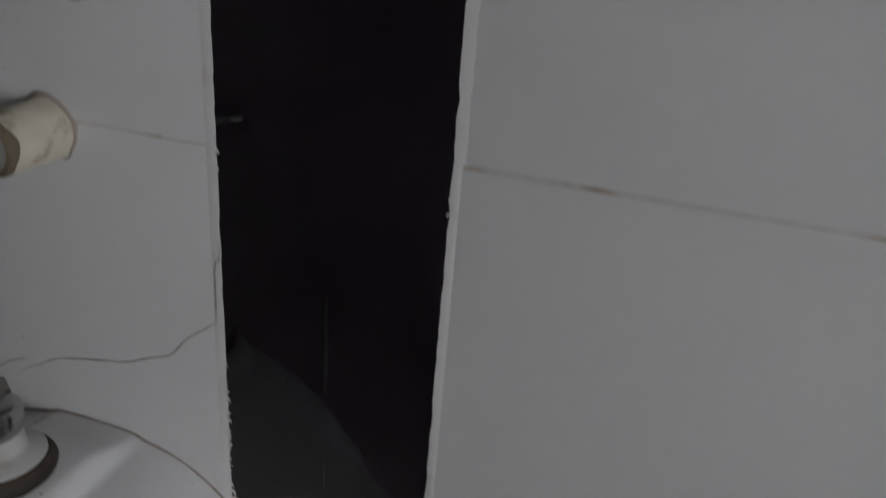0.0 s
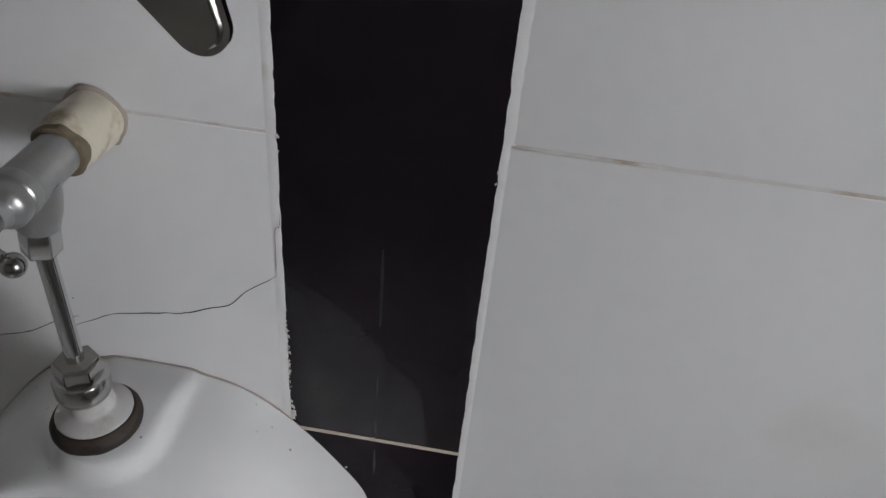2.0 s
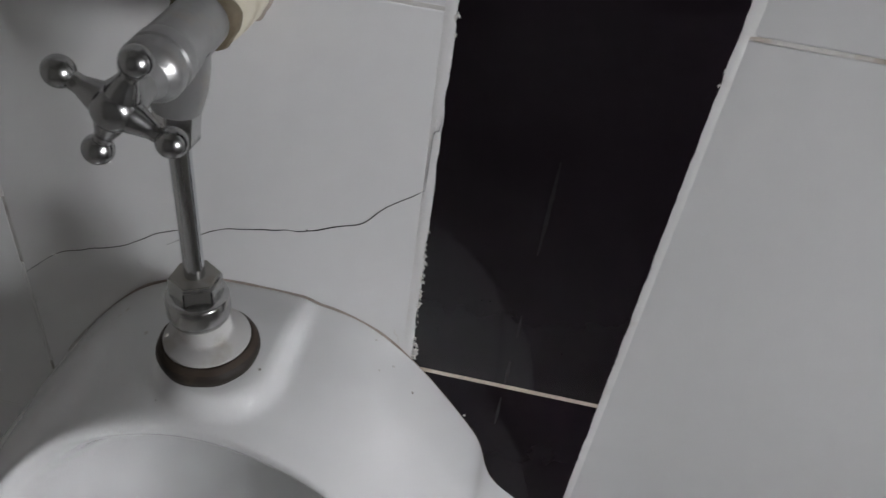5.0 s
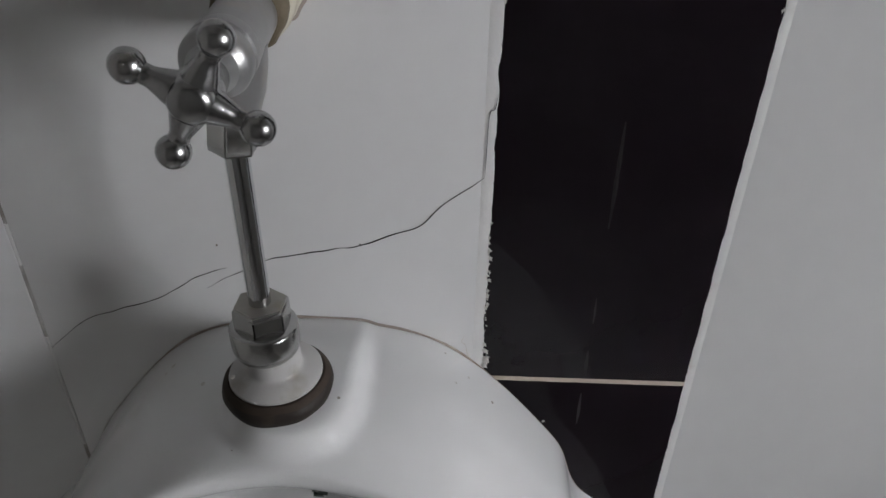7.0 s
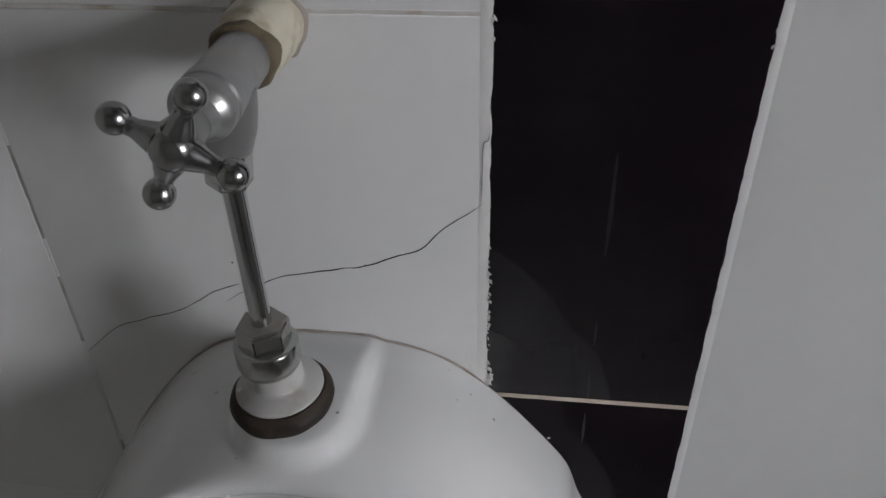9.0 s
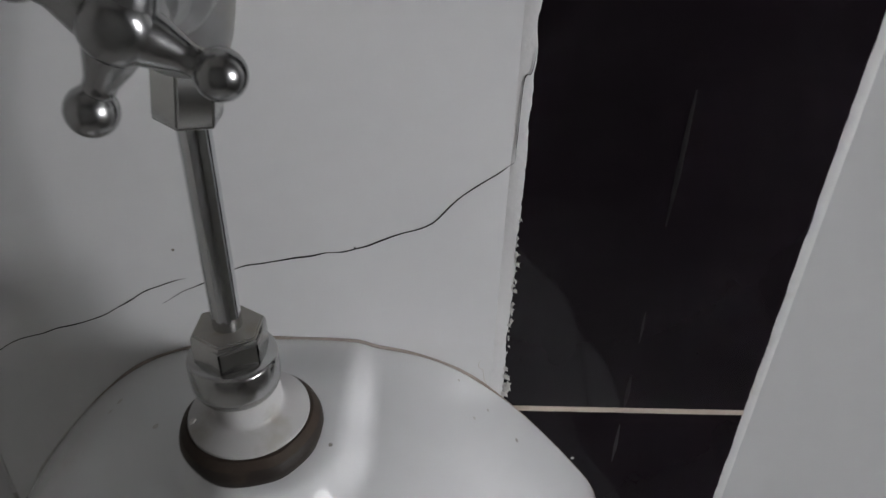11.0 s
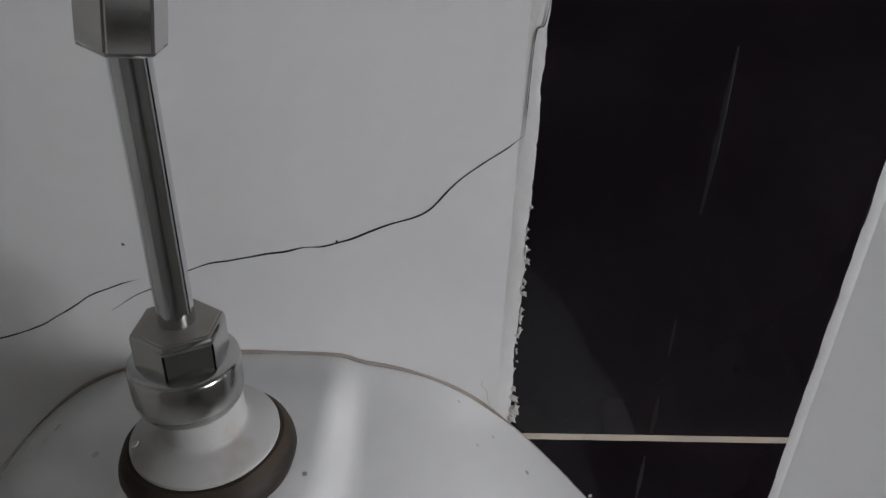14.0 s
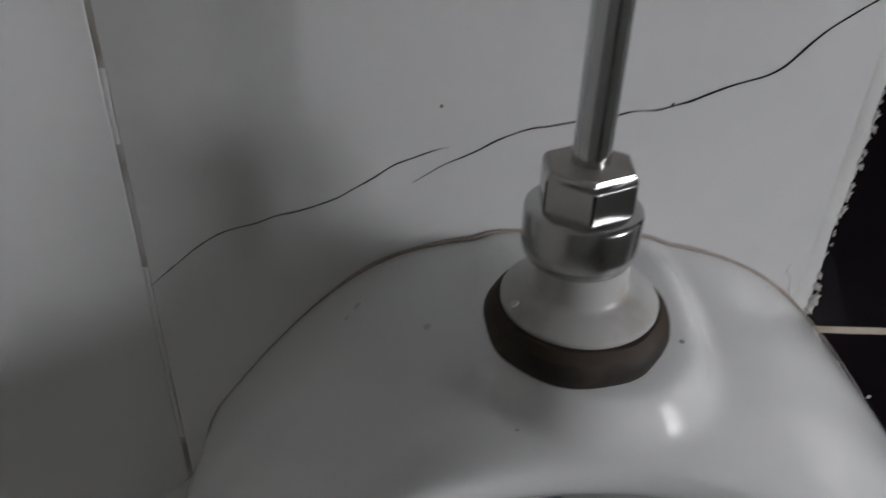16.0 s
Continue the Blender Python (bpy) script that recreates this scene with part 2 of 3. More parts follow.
for y0, y1, z0, z1 in ((Y0, BACK, 0, WIN_Z0), (Y0, BACK, WIN_Z1, ZC), (Y0, WIN_Y0, WIN_Z0, WIN_Z1), (WIN_Y1, BACK, WIN_Z0, WIN_Z1)):
    box(bm, X1, X1 + 0.12, y0, y1, z0, z1)
wall_east = link("wall_east", bm, M_PLASTER)
tagged(wall_east, "dull painted plaster wall with a window", "wall", kind="structure")

window_1 = new("window_1")
tagged(window_1, "daylit window with three panes and slim bars", "window", kind="structure")
FX0, FX1 = X1 + 0.05, X1 + 0.09
bm = bmesh.new()
box(bm, FX0, FX1, WIN_Y0, WIN_Y0 + 0.022, WIN_Z0, WIN_Z1, 0.003)
box(bm, FX0, FX1, WIN_Y1 - 0.022, WIN_Y1, WIN_Z0, WIN_Z1, 0.003)
box(bm, FX0, FX1, WIN_Y0 + 0.022, WIN_Y1 - 0.022, WIN_Z0, WIN_Z0 + 0.022, 0.003)
box(bm, FX0, FX1, WIN_Y0 + 0.022, WIN_Y1 - 0.022, WIN_Z1 - 0.022, WIN_Z1, 0.003)
part("window_frame", bm, M_FRAME, window_1)
span = (WIN_Y1 - WIN_Y0 - 0.044) / 3
for i in range(3):
    a = WIN_Y0 + 0.022 + span * i
    pane = part("pane", box(bmesh.new(), FX0 + 0.018, FX0 + 0.022, a + (0.013 if i else 0), a + span - (0.013 if i < 2 else 0), WIN_Z0 + 0.022, WIN_Z1 - 0.022), M_GLASS, window_1)
    pane.visible_shadow = False
    if i:
        part("window_bar", box(bmesh.new(), FX0, FX1, a - 0.013, a + 0.013, WIN_Z0 + 0.022, WIN_Z1 - 0.022, 0.003), M_FRAME, window_1)

# ---------------------------------------------------------------- urinal
CX = -0.0788
# rows from the wall over the rim into the bowl; each: half width, y, z at seven stations from the crown to the foot
ROWS = (
    ((0, 0.004, .9367), (.060, 0.004, .9245), (.1137, 0.004, .8665), (.1305, 0.004, .828), (.165, 0.004, .775), (.13, 0.004, .62), (0, 0.004, .56)),
    ((0, -.030, .9360), (.060, -.030, .9248), (.1133, -.030, .8665), (.1300, -.035, .827), (.163, -.040, .775), (.13, -.06, .62), (0, -.07, .54)),
    ((0, -.056, .9345), (.0606, -.049, .9205), (.1125, -.048, .865), (.1265, -.070, .825), (.158, -.085, .774), (.133, -.15, .63), (0, -.19, .56)),
    ((0, -.0725, .9320), (.0608, -.069, .9150), (.1100, -.074, .864), (.1205, -.095, .824), (.148, -.120, .771), (.135, -.205, .65), (0, -.258, .605)),
    ((0, -.0815, .9262), (.0585, -.0865, .9100), (.1020, -.096, .862), (.1120, -.110, .823), (.125, -.135, .770), (.115, -.210, .655), (0, -.245, .615)),
    ((0, -.0750, .9118), (.0560, -.0780, .8950), (.0940, -.087, .855), (.1040, -.102, .815), (.115, -.120, .760), (.100, -.190, .635), (0, -.215, .585)),
    ((0, -.048, .8950), (.0450, -.050, .8750), (.0800, -.050, .840), (.0900, -.050, .800), (.095, -.055, .740), (.075, -.100, .620), (0, -.130, .570)),
    ((0, -.032, .8600), (.0300, -.030, .8450), (.0550, -.030, .815), (.0600, -.030, .785), (.060, -.032, .720), (.045, -.060, .630), (0, -.090, .575)),
    ((0, -.028, .8200), (0, -.028, .8100), (0, -.028, .790), (0, -.028, .770), (0, -.030, .700), (0, -.045, .630), (0, -.075, .585)),
)


def smooth(a, b, x):
    t = min(max((x - a) / (b - a), 0), 1)
    return t * t * (3 - 2 * t)


def skew(side):
    """The casting is a little fuller on one side."""
    return 1.026 if side == 1 else 0.985


def boss(h, y):
    """Height of the raised pad under the inlet, over the shoulder."""
    d = math.hypot(h, min(0, y + 0.050))
    return (0.0018 + 0.0058 * smooth(0, 0.03, -y)) * (1 - smooth(0.0222, 0.0306, d))


def urinal():
    u = thing("urinal", (CX, 0, 0.56), "white glazed china wall urinal, lightly stained, fixed to tiles", "urinal")
    along = [catmull(((-r[1][0], r[1][1], r[1][2]),) + r + ((-r[5][0], r[5][1], r[5][2]),), 22)[22:-22] for r in ROWS]
    n = len(along[0])
    bm = bmesh.new()
    cols = []
    for side in (1, -1):
        for i in range(n):
            if side == -1 and i in (0, n - 1):
                continue
            line = catmull([a[i] for a in along], 18)
            col = []
            for k, p in enumerate(line):
                h, y, z = abs(p.x), p.y, p.z
                if k <= 72 and z > 0.85:
                    z += boss(h, y) * (1 - smooth(54, 72, k))
                col.append(bm.verts.new((CX + side * h * skew(side), y, z)))
            cols.append((side, i, col))
    right = [c for s, i, c in cols if s == 1]
    left = [right[0]] + [c for s, i, c in cols if s == -1] + [right[-1]]
    for sheet, flip in ((right, False), (left, True)):
        for a, b in zip(sheet, sheet[1:]):
            for k in range(len(a) - 1):
                q = (a[k], b[k], b[k + 1], a[k + 1])
                bm.faces.new(q[::-1] if flip else q)
    bmesh.ops.remove_doubles(bm, verts=bm.verts, dist=1e-5)
    part("bowl", bm, M_CERAMIC, u, angle=80)
    # dirty sealant where the china meets the tiles
    seam = []
    for side in (1, -1):
        run = along[0][:70]
        seam.append([Vector((CX + side * abs(p.x) * skew(side), -0.0004, p.z + boss(abs(p.x), 0) + 0.0006)) for p in run])
    pts = seam[1][::-1] + seam[0][1:]
    rad = [(0.00058 + 0.0003 * noise.noise(p * 60)) * (1 - 0.75 * smooth(0.066, 0.088, abs(p.x - CX))) for p in pts]
    part("sealant", tube(bmesh.new(), pts, rad, 8), M_CAULK, u, "thin brownish sealant line along the tiles")
    return u


def speck(name, at, size, normal, material, parent, label=""):
    bm = bmesh.new()
    lathe(bm, ((0, 0.00012), (size * 0.8, 0.0001), (size, -0.0002)), axis_matrix(at, Vector(at) + Vector(normal)), 12, wobble=0.35)
    return part(name, bm, material, parent, label)


u = urinal()

# ---------------------------------------------------------------- flush pipe and inlet
SP = Vector((-0.0845, -0.0488, 0.9447))
TOP = Vector((-0.0872, -0.0503, 1.0555))


def recolor_top(ob, material, least=0.9):
    """Gives the faces that look upward a second material."""
    ob.data.materials.append(material)
    for f in ob.data.polygons:
        if f.normal.z > least:
            f.material_index = 1


def flush_pipe():
    t = thing("flush_pipe", SP, "chrome flush pipe with hex nut, white spud and dark washer", "flush pipe")
    foot = SP + Vector((-0.0020, -0.0010, 0))
    up = upright_matrix(SP, SP + Vector((-0.0012, -0.0016, 0.05)))
    m = upright_matrix(foot, TOP)
    washer = part("rubber_washer", lathe(bmesh.new(), ((0, -.004), (.0214, -.004), (.0220, -.0022), (.0224, -.0006), (.0222, .0010), (.0214, .0028), (.0194, .0050), (0, .0051)), up, 64, wobble=0.025), M_RUBBER, t, "dark rubber washer with brown top")
    recolor_top(washer, M_BROWN, 0.55)
    part("spud", lathe(bmesh.new(), ((0, .0046), (.0180, .0046), (.0186, .0054), (.0186, .0064), (.0178, .0072), (.0130, .0090), (.0117, .0095), (.0110, .0102), (.0108, .0110), (.0106, .0250), (0, .0250)), up, 56), M_PLASTIC, t, "white plastic spud flange, faintly stained")
    collar = ((0, .0178), (.0111, .0178), (.0119, .0185), (.0127, .0200), (.0131, .0216), (.0132, .0228), (.0132, .0300), (.0130, .0307), (.0125, .0311), (.0100, .0316), (0, .0316))
    part("collar", lathe(bmesh.new(), collar, m, 96), M_NUT, t, "chrome round collar of the nut", 40)
    bm = bmesh.new()
    lathe(bm, ((0, .0312), (.0111, .0312), (.0111, .0394), (.0103, .0412), (.0060, .0416), (0, .0416)), m, 6, turn=radians(28))
    bmesh.ops.bevel(bm, geom=[e for e in bm.edges if e.calc_length() > 0.004], offset=0.0004, segments=2, affect="EDGES")
    nut = part("hex_nut", bm, M_NUT, t, "chrome hexagonal compression nut with tarnished top")
    recolor_top(nut, M_TARNISH)
    a = foot + (TOP - foot).normalized() * 0.040
    part("tube", tube(bmesh.new(), [a + (TOP - a) * k for k in (0, 0.25, 0.5, 0.75, 1.0)], 0.0042, 28), M_BRIGHT, t)
    return t


pipe = flush_pipe()
speck("stain", (-0.0842, -0.0596, 0.9622), 0.0007, (0.15, -0.98, 0), M_GRIME, pipe)
speck("lime_spot", (-0.1005, -0.0550, 0.9521), 0.0011, (-0.33, -0.17, 0.93), M_LIME, pipe)

# ---------------------------------------------------------------- stop valve with cross handle
V_WALL, V_HANDLE = Vector((-0.0835, 0, 1.0900)), Vector((-0.0818, -0.0935, 1.0852))


def stop_valve():
    t = thing("stop_valve", V_WALL, "chrome angle valve with four-armed cross handle on a cream pipe", "valve")
    m = axis_matrix(V_WALL, V_HANDLE)
    on = lambda d: V_WALL + (V_HANDLE - V_WALL).normalized() * d
    part("pipe_socket", lathe(bmesh.new(), ((.0136, -.004), (.0136, .002), (.0134, .006), (.0133, .011), (.0132, .016), (.0130, .021), (.0126, .0255), (.0118, .0285), (.0105, .0296), (0, .0296)), m, 72, wobble=0.09), M_CREAM, t, "cream plastic pipe socket, brown stains")
    part("wall_sealant", lathe(bmesh.new(), ((.0156, -.0002), (.0152, .0005), (.0143, .0010), (.0128, .0012)), m, 72, wobble=0.12), M_CAULK, t, "ragged brownish sealant smeared round the socket")
    part("thread_ring", lathe(bmesh.new(), ((0, .0275), (.0114, .0277), (.0122, .0288), (.0122, .0302), (.0115, .0318), (.0099, .0326), (0, .0326)), m, 48, wobble=0.13), M_SEAL, t, "brown sealant ring on the thread")
    part("body", lathe(bmesh.new(), ((0, .030), (.0097, .030), (.0098, .040), (.0099, .052), (.0101, .060), (.0098, .0645), (.0080, .067), (0, .067)), m, 44), M_DULL, t, "dull grey chrome valve body")
    a = on(0.0515)
    d = axis_matrix(a, TOP)
    drop = (TOP - a).length
    part("outlet", lathe(bmesh.new(), ((0, 0), (.0102, .001), (.0106, drop - .024), (.0102, drop - .016), (.0086, drop - .008), (0, drop - .008)), d, 40), M_DULL, t, "dull grey chrome valve outlet")
    bm = bmesh.new()
    lathe(bm, ((0, drop - .0095), (.0078, drop - .0095), (.0085, drop - .0086), (.0085, drop + .0050), (.0080, drop + .0058), (0, drop + .0058)), d, 6, turn=radians(48))
    bmesh.ops.bevel(bm, geom=[e for e in bm.edges if e.calc_length() > 0.003], offset=0.0005, segments=2, affect="EDGES")
    part("outlet_nut", bm, M_CHROME, t, "chrome hexagonal outlet nut")
    # ribbed bonnet
    bm = bmesh.new()
    lathe(bm, ((0, .0600), (.0101, .0600), (.0104, .0612), (.0104, .0655), (.0098, .0664), (.0098, .0674), (.0104, .0682), (.0104, .0716), (.0101, .0726), (.0094, .0736), (.0084, .0746), (.0074, .0756), (.0066, .0775), (.0060, .0800), (0, .0800)), m, 48)
    part("bonnet", bm, M_DULL, t, "ribbed worn chrome bonnet", 22)
    bm = bmesh.new()
    lathe(bm, fine(((.0060, .0760), (.0060, .0800), (.0064, .0850), (.0070, .0890), (.0071, .0925), (.0066, .0958), (.0051, .0983), (.0028, .0994), (0, .0997))), m, 48)
    hub = part("hub", bm, M_WORN, t, "rounded chrome hub of the cross handle")
    for k in range(4):
        a = radians(152.5 + 90 * k)
        c = V_HANDLE + Vector((0, 0.0005, 0))
        bm = bmesh.new()
        prof = [(.0056, .0025), (.0047, .0060), (.0036, .0092), (.0029, .0114), (.0029, .0128)]
        prof = fine(prof, 4) + [(.0048 * math.sin(b), .0174 - .0048 * math.cos(b)) for b in (radians(35 + 14.5 * j) for j in range(11))]
        lathe(bm, prof[:-1] + [(0, .0222)], axis_matrix(c, c + Vector((math.cos(a), 0, math.sin(a)))), 24)
        part("handle_arm", bm, M_WORN, hub, "chrome arm with a ball end")
    return t


stop_valve()

# ---------------------------------------------------------------- lever valve above
def lever_valve():
    cx, cz = -0.0200, 1.1910
    t = thing("lever_valve", (cx, 0, cz), "chrome lever valve with round wall flange, lever hanging down", "valve")
    m = axis_matrix((cx, 0, cz), (cx, -1, cz))
    part("wall_flange", lathe(bmesh.new(), ((0.0248, -.001), (.0250, .0012), (.0242, .0030), (.0215, .0058), (.0170, .0100), (.0140, .0150), (.0125, .0190), (0, .0190)), m, 56), M_CHROME, t, "domed chrome wall flange")
    part("stem", lathe(bmesh.new(), ((0, .018), (.0105, .018), (.0108, .030), (.0100, .058), (.0080, .064), (0, .064)), m, 40), M_DULL, t)
    # tapered lever plate, from the pivot down to a round tip
    bm = bmesh.new()
    px, pz, tx, tz = -0.0135, 1.1960, 0.0018, 1.1650
    rp, rt, face_y = 0.0188, 0.0100, -0.0735
    ax = Vector((tx - px, 0, tz - pz)).normalized()
    sd = Vector((-ax.z, 0, ax.x))
    ring = []
    phi = math.asin((rp - rt) / math.hypot(tx - px, tz - pz))
    for k in range(25):
        a = phi + (math.pi - 2 * phi) * k / 24
        ring.append(Vector((tx, 0, tz)) + rt * (math.cos(a) * sd + math.sin(a) * ax))
    for k in range(25):
        a = math.pi - phi + (math.pi + 2 * phi) * k / 24
        ring.append(Vector((px, 0, pz)) + rp * (math.cos(a) * sd + math.sin(a) * ax))
    f = [bm.verts.new((p.x, face_y + 0.003 * smooth(0, 0.045, (p - Vector((px, 0, pz))).dot(ax)), p.z)) for p in ring]
    face = bm.faces.new(f)
    ext = bmesh.ops.extrude_face_region(bm, geom=[face])
    for v in ext["geom"]:
        if isinstance(v, bmesh.types.BMVert):
            v.co.y += 0.0090
    edges = [e for e in bm.edges if abs(e.verts[0].co.y - e.verts[1].co.y) < 0.006]
    bmesh.ops.bevel(bm, geom=edges, offset=0.0030, segments=5, affect="EDGES")
    lever = part("lever", bm, M_LEVER, t, "tapered chrome lever with bright rounded edge", 30)
    part("screw", lathe(bmesh.new(), ((0, .0737), (.0030, .0737), (.0034, .0747), (.0026, .0753), (.0016, .0741), (0, .0741)), axis_matrix((px, 0, pz), (px, -1, pz)), 20), M_DULL, lever)
    return t


lever_valve()

# ---------------------------------------------------------------- tiles, joints, crack
W = 0.100
TILE_W, TILE_H, GAP = 0.300, 0.300, 0.0014
LEFT_Z, RIGHT_Z, BLACK_Z = 1.0953, 1.1047, 0.9050


def tile_mesh(name, w, h, material, bevel=0.0007):
    """A tile with rounded front edges, its lower left front corner at the origin."""
    bm = bmesh.new()
    loops = []
    for inset, y in ((0, BACK), (0, bevel * 1.2), (bevel * 0.35, bevel * 0.35), (bevel * 1.3, 0)):
        loops.append([bm.verts.new(c) for c in ((inset, y, inset), (w - inset, y, inset), (w - inset, y, h - inset), (inset, y, h - inset))])
    for a, b in zip(loops, loops[1:]):
        for k in range(4):
            bm.faces.new((a[k], a[(k + 1) % 4], b[(k + 1) % 4], b[k]))
    bm.faces.new(loops[-1])
    me = bpy.data.meshes.new(name)
    finish(bm, 70).to_mesh(me)
    bm.free()
    me.materials.append(material)
    return me


def lay(me, x, z, name="tile"):
    o = new(name, me)
    o.parent = wall_north
    o.location = (x, 0, z)
    return o


full = tile_mesh("tile", TILE_W, TILE_H - GAP, M_WHITE)
dark = tile_mesh("tile_black", W, TILE_H - GAP, M_BLACK)


def column(me, x, z_joint, narrow=None):
    z = z_joint - TILE_H * math.floor(z_joint / TILE_H)
    z -= TILE_H
    while z < ZC:
        lo, hi = max(z, 0), min(z + TILE_H - GAP, ZC)
        if hi - lo > 0.02:
            if hi - lo < TILE_H - GAP - 1e-6 or narrow:
                w = narrow or (W if me is dark else TILE_W)
                lay(tile_mesh("tile_cut", w, hi - lo, M_BLACK if me is dark else M_WHITE), x, lo)
            else:
                lay(me, x, z)
        z += TILE_H


JOINT = -0.0035       # right edge of the white tiles beside the black strip
CUT = 0.2055          # the column beside the strip is cut to this width
column(full, JOINT - CUT, LEFT_Z, narrow=CUT)
x = JOINT - CUT - GAP - TILE_W
while x > X0 - TILE_W:
    column(full, max(x, X0), LEFT_Z, narrow=x + TILE_W - X0 if x < X0 else None)
    x -= TILE_W + GAP
column(dark, 0.0, BLACK_Z)
x = W + 0.0027
while x < X1:
    if x + TILE_W > X1:
        column(full, x, RIGHT_Z, narrow=X1 - x)
    else:
        column(full, x, RIGHT_Z)
    x += TILE_W + GAP


def strip(name, a, b, half, y, material, label, rag=0.3, vertical=True, step=0.0016, side=0):
    """A joint filling with uneven edges; side leans its raggedness to one edge."""
    bm = bmesh.new()
    a, b = Vector(a), Vector(b)
    n = max(8, int((b - a).length / step))
    d = (b - a).normalized()
    s = Vector((1, 0, 0)) if vertical else Vector((0, 0, 1))
    prev = None
    for i in range(n + 1):
        p = a + (b - a) * i / n
        q = p * 1.0
        e1 = half * (1 + rag * (noise.noise(q * 90 + Vector((7, 0, 0))) + 0.7 * noise.noise(q * 320)) * (1.6 if side > 0 else 0.5 if side < 0 else 1))
        e0 = half * (1 + rag * (noise.noise(q * 90 + Vector((0, 9, 0))) + 0.7 * noise.noise(q * 300 + Vector((3, 3, 3)))) * (1.6 if side < 0 else 0.5 if side > 0 else 1))
        c = p + s * 0
        row = [bm.verts.new((c - s * e0) + Vector((0, BACK, 0))), bm.verts.new((c - s * e0) + Vector((0, y + 0.0003, 0))),
               bm.verts.new(c + Vector((0, y + 0.0002 * noise.noise(q * 200), 0))),
               bm.verts.new((c + s * e1) + Vector((0, y + 0.0003, 0))), bm.verts.new((c + s * e1) + Vector((0, BACK, 0)))]
        if prev:
            for k in range(4):
                bm.faces.new((prev[k], prev[k + 1], row[k + 1], row[k]))
        prev = row
    o = part(name, bm, material, wall_north, label, 60)
    return o


strip("cement_joint", (-0.0019, 0, 0.3), (-0.0019, 0, 1.8), 0.0025, -0.00025, M_CEMENT, "ragged white cement joint beside the black strip", rag=0.22, side=1)
strip("cement_joint", (W + 0.0014, 0, 0.3), (W + 0.0014, 0, RIGHT_Z), 0.0019, -0.0002, M_CEMENT, "ragged white cement joint beside the black strip", rag=0.16, side=-1)
strip("cement_joint", (W + 0.0024, 0, RIGHT_Z), (W + 0.0024, 0, 1.8), 0.0029, -0.0002, M_CEMENT, "ragged white cement joint beside the black strip", rag=0.14, side=-1)
strip("grout_line", (0.0005, 0, BLACK_Z - GAP / 2), (W - 0.0005, 0, BLACK_Z - GAP / 2), 0.0014, -0.0002, M_GROUT_BLACK, "cream grout line across the black strip", rag=0.15, vertical=False)
strip("grout_line", (JOINT - CUT, 0, LEFT_Z - GAP / 2), (JOINT, 0, LEFT_Z - GAP / 2), 0.0009, 0.0001, M_GROUT, "stained grout line between white tiles", rag=0.3, vertical=False)
strip("grout_line", (W + 0.003, 0, RIGHT_Z - GAP / 2), (W + 0.003 + TILE_W, 0, RIGHT_Z - GAP / 2), 0.0010, 0.0001, M_GROUT, "stained grout line between white tiles", rag=0.25, vertical=False)


strip("grout_line", (X0, 0, LEFT_Z - TILE_H - GAP / 2), (JOINT, 0, LEFT_Z - TILE_H - GAP / 2), 0.0009, -0.0001, M_CLEAN, "pale flush level grout line between white tiles", rag=0.2, vertical=False, step=0.004)
VX = JOINT - CUT - GAP / 2
for z0, z1, half, m, words in ((1.034, 1.8, 0.0008, M_CLEAN, "pale flush upright grout line between white tiles"), (0.985, 1.034, 0.0010, M_FAINT, "grey stained stretch of an upright grout line"),
                               (0.963, 0.985, 0.0008, M_CLEAN, "pale flush upright grout line between white tiles"), (0.921, 0.963, 0.0010, M_FAINT, "grey stained stretch of an upright grout line"),
                               (0.846, 0.921, 0.0008, M_CLEAN, "pale flush upright grout line between white tiles"), (0.800, 0.846, 0.0011, M_FAINT, "grey stained stretch of an upright grout line"),
                               (0.3, 0.800, 0.0008, M_CLEAN, "pale flush upright grout line between white tiles")):
    strip("grout_line", (VX, 0, z0), (VX, 0, z1), half, 0.0001 if m is M_FAINT else -0.0001, m, words, rag=0.45)


def crack(anchors, width, material=M_CRACK, label="dark hairline crack in the white tile", y=-0.00005):
    """A hairline crack that wanders between its anchors."""
    pts = catmull([(x, y, z) for x, z in anchors], 8)
    bm = bmesh.new()
    out = []
    for p in pts:
        out.append(Vector((p.x, p.y, p.z + 0.0006 * noise.noise(p * 130))))
    n = len(out)
    rad = [width * (0.65 + 0.5 * noise.noise(p * 150)) * (0.35 + 0.65 * min(1, 6 * min(i, n - 1 - i) / n)) for i, p in enumerate(out)]
    return part("crack", tube(bm, out, rad, 6), material, wall_north, label)


crack(((-0.116, 0.9655), (-0.124, 0.9625), (-0.132, 0.959), (-0.143, 0.951), (-0.151, 0.9465), (-0.168, 0.9405), (-0.188, 0.932), (-0.2085, 0.9145)), 0.00034)
crack(((-0.126, 0.954), (-0.115, 0.961), (-0.098, 0.970), (-0.085, 0.9735), (-0.068, 0.977), (-0.055, 0.9797), (-0.041, 0.986), (-0.030, 0.990),
       (-0.022, 0.999), (-0.009, 1.010), (-0.0030, 1.0145)), 0.00040)
speck("crack_chip", (-0.0555, 0, 0.9802), 0.0005, (0, -1, 0), M_CRACK, wall_north)
crack(((-0.0030, 1.0145), (-0.0028, 1.028), (-0.0024, 1.0425), (-0.0004, 1.045), (0.0006, 1.052)), 0.00018, y=-0.0004)
crack(((-0.0088, 0.9300), (-0.0096, 0.9265), (-0.0078, 0.9245), (-0.0070, 0.9205), (-0.0058, 0.9175)), 0.00016, M_GRIME, "fine brown stain line in the white tile")
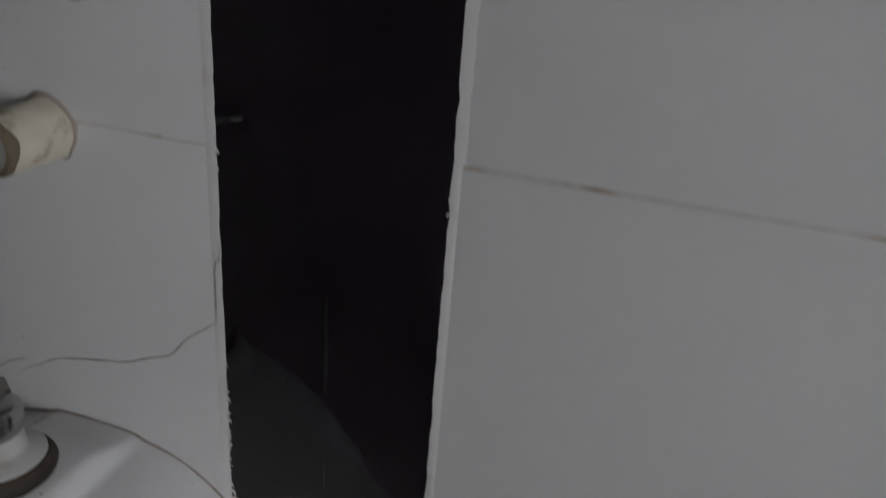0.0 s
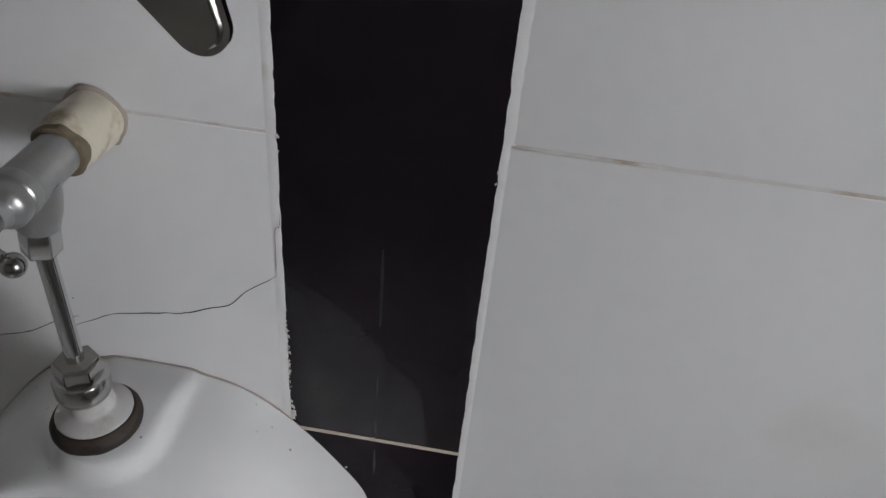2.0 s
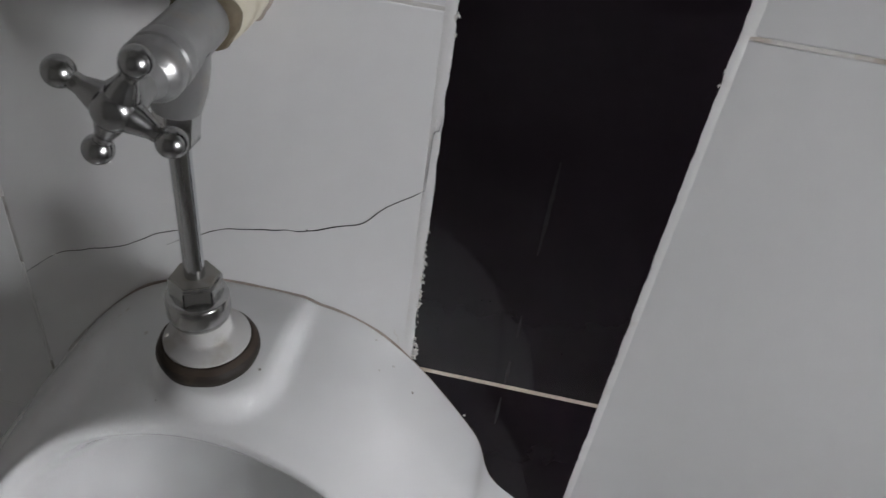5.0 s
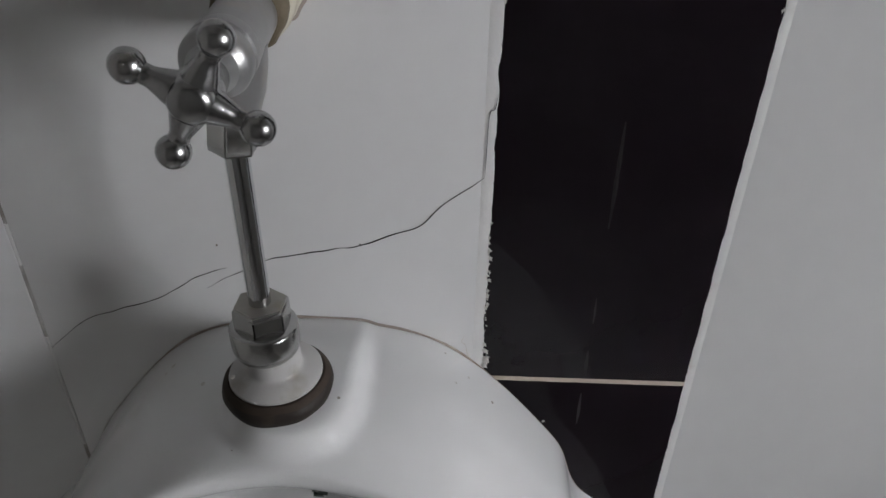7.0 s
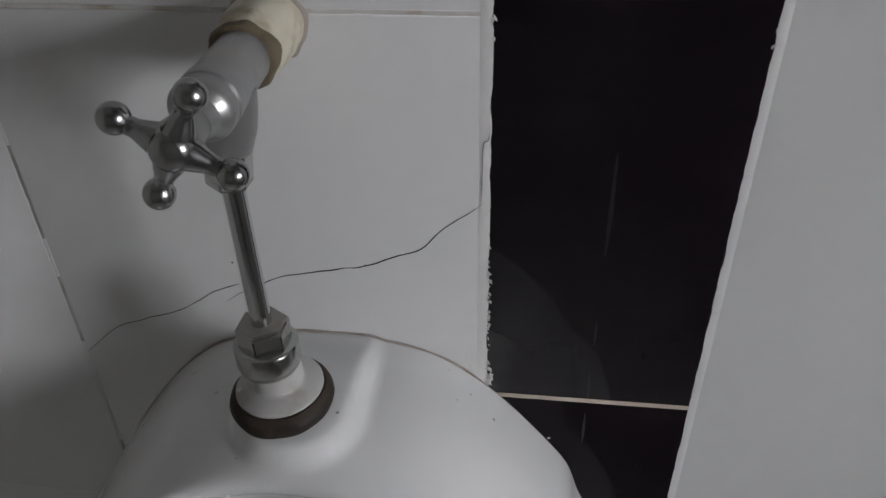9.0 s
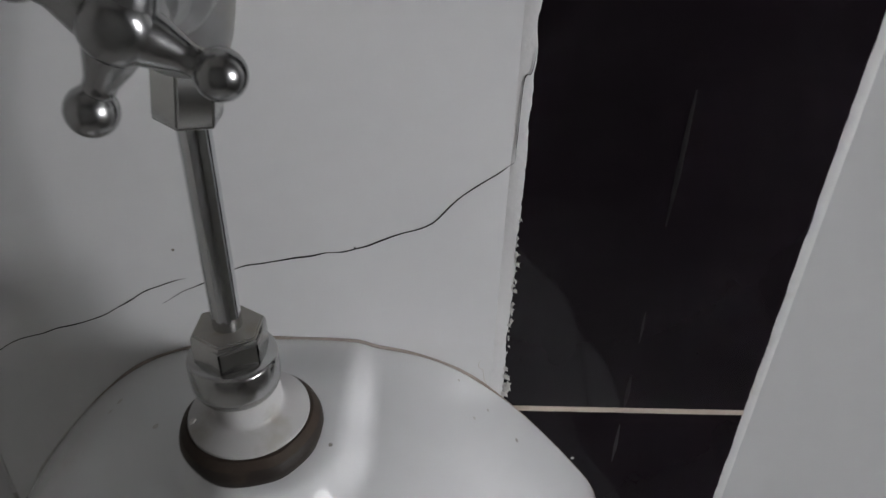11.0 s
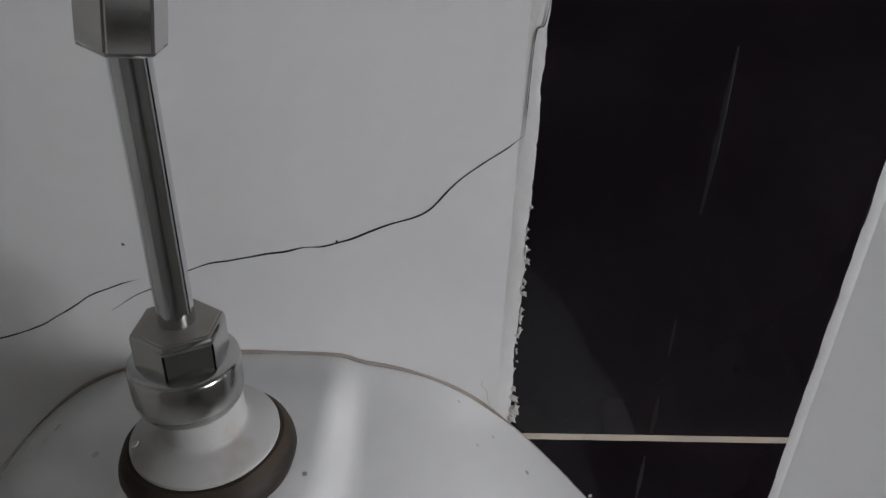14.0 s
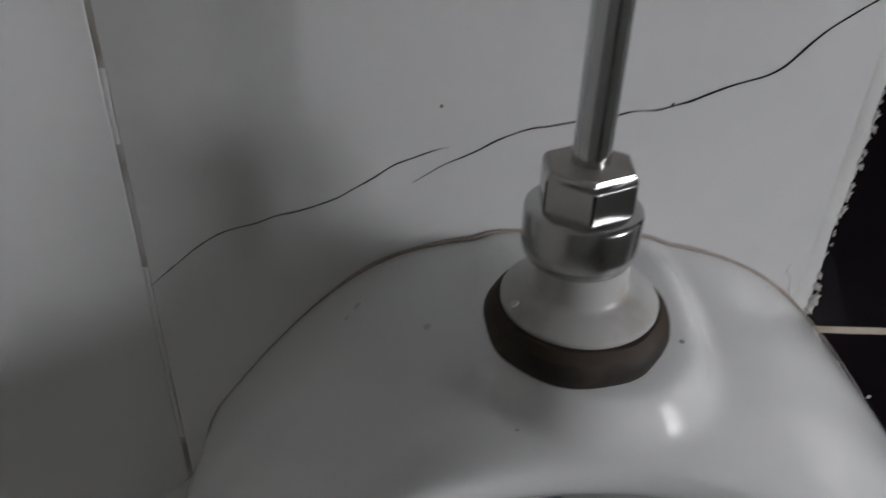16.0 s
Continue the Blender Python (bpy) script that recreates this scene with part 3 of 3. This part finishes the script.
speck("speck", (-0.1185, 0, 0.9775), 0.0006, (0, -1, 0), M_SPECK, wall_north)
speck("speck", (0.0335, 0, 0.8755), 0.0009, (0, -1, 0), M_LIME, wall_north)

# crumbs of cement and lime on the black tiles along the joint
rng = random.Random(5)


def crumb(x, z, r, flat):
    bm = bmesh.new()
    c, sn = 1 + 0.6 * rng.random(), rng.random()
    lathe(bm, ((0, r * flat), (r * 0.6, r * flat * 0.8), (r, 0), (r * 0.9, -0.0004)), axis_matrix((x, 0, z), (x, -1, z)), 10, turn=sn, wobble=1.6)
    for v in bm.verts:
        v.co.z = z + (v.co.z - z) * c
    part("cement_crumb", bm, M_LIME, wall_north)


for k in range(34):
    z = 0.9115 + 0.085 * rng.random() ** 1.7
    crumb(0.0006 + 0.0010 * rng.random() + (0.0012 * rng.random() if z < 0.925 else 0), z, 0.0004 + 0.0008 * rng.random() ** 2 + (0.0004 if z < 0.925 else 0), 0.5)
for x, z, r in ((0.0010, 1.0930, 0.0012), (0.0008, 1.0860, 0.0007), (0.0994, 1.0850, 0.0006), (0.0993, 1.0910, 0.0005)):
    crumb(x, z, r, 0.2)

# pale streaks down the black tiles: glints on a slight ridge, painted in
for z0, z1, w in ((0.992, 1.041, 0.0010), (0.9065, 0.9235, 0.0009), (0.940, 0.955, 0.0005), (0.874, 0.896, 0.0007)):
    bm = bmesh.new()
    n = 16
    tube(bm, [(0.0505 + 0.0001 * math.sin(5 * k / n), 0, z0 + (z1 - z0) * k / n) for k in range(n + 1)],
         [w * (0.25 + 0.75 * math.sin(math.pi * k / n)) * (1 + 0.3 * noise.noise(Vector((k * 0.7, z0 * 50, 0)))) for k in range(n + 1)], 10)
    for v in bm.verts:
        v.co.y *= 0.08
    part("glint_streak", bm, M_GLINT, wall_north, "faint pale streak, a glint painted on the glaze")

# specks, smudges and grime on the china
bowl = next(c for c in u.children if c.name.startswith("bowl"))
TOPSIDE = [v for v in bowl.data.vertices if v.co.z > 0.86 and v.normal.z > 0.3]


def on_china(x, y):
    """The china's surface above a place on the plan, and its normal."""
    v = min(TOPSIDE, key=lambda w: (w.co.x - x) ** 2 + (w.co.y - y) ** 2)
    n = v.normal
    return Vector((x, y, v.co.z - (n.x * (x - v.co.x) + n.y * (y - v.co.y)) / n.z)), n.copy()


for name, x, y, r, m in (("stain", 0.0055, -0.0180, 0.0010, M_GREY), ("stain", -0.0593, -0.0538, 0.0008, M_GREY), ("stain", -0.0993, -0.0728, 0.0005, M_GREY),
                         ("smudge", -0.0117, -0.0220, 0.0007, M_SMUDGE), ("smudge", -0.0060, -0.0134, 0.0008, M_SMUDGE), ("smudge", -0.0172, -0.0060, 0.0007, M_SMUDGE),
                         ("smudge", -0.1412, -0.0188, 0.0015, M_SMUDGE), ("smudge", -0.1440, -0.0220, 0.0010, M_SMUDGE), ("smudge", -0.1205, -0.0385, 0.0012, M_SMUDGE)):
    place, normal = on_china(x, y)
    speck(name, place, r, normal, m, u)
# small dark mark on the back of the bowl, as plain bars
for dx, dz, w, h in ((-0.0022, 0.0014, 0.0026, 0.0020), (0.0006, 0.0012, 0.0026, 0.0036), (0.0030, -0.0006, 0.0022, 0.0024), (-0.0004, -0.0022, 0.0050, 0.0016)):
    part("mark_bar", box(bmesh.new(), -0.0775 + dx - w / 2, -0.0775 + dx + w / 2, -0.0318, -0.0285, 0.8535 + dz - h / 2, 0.8535 + dz + h / 2), M_MARK, u, "small dark bar of a mark")
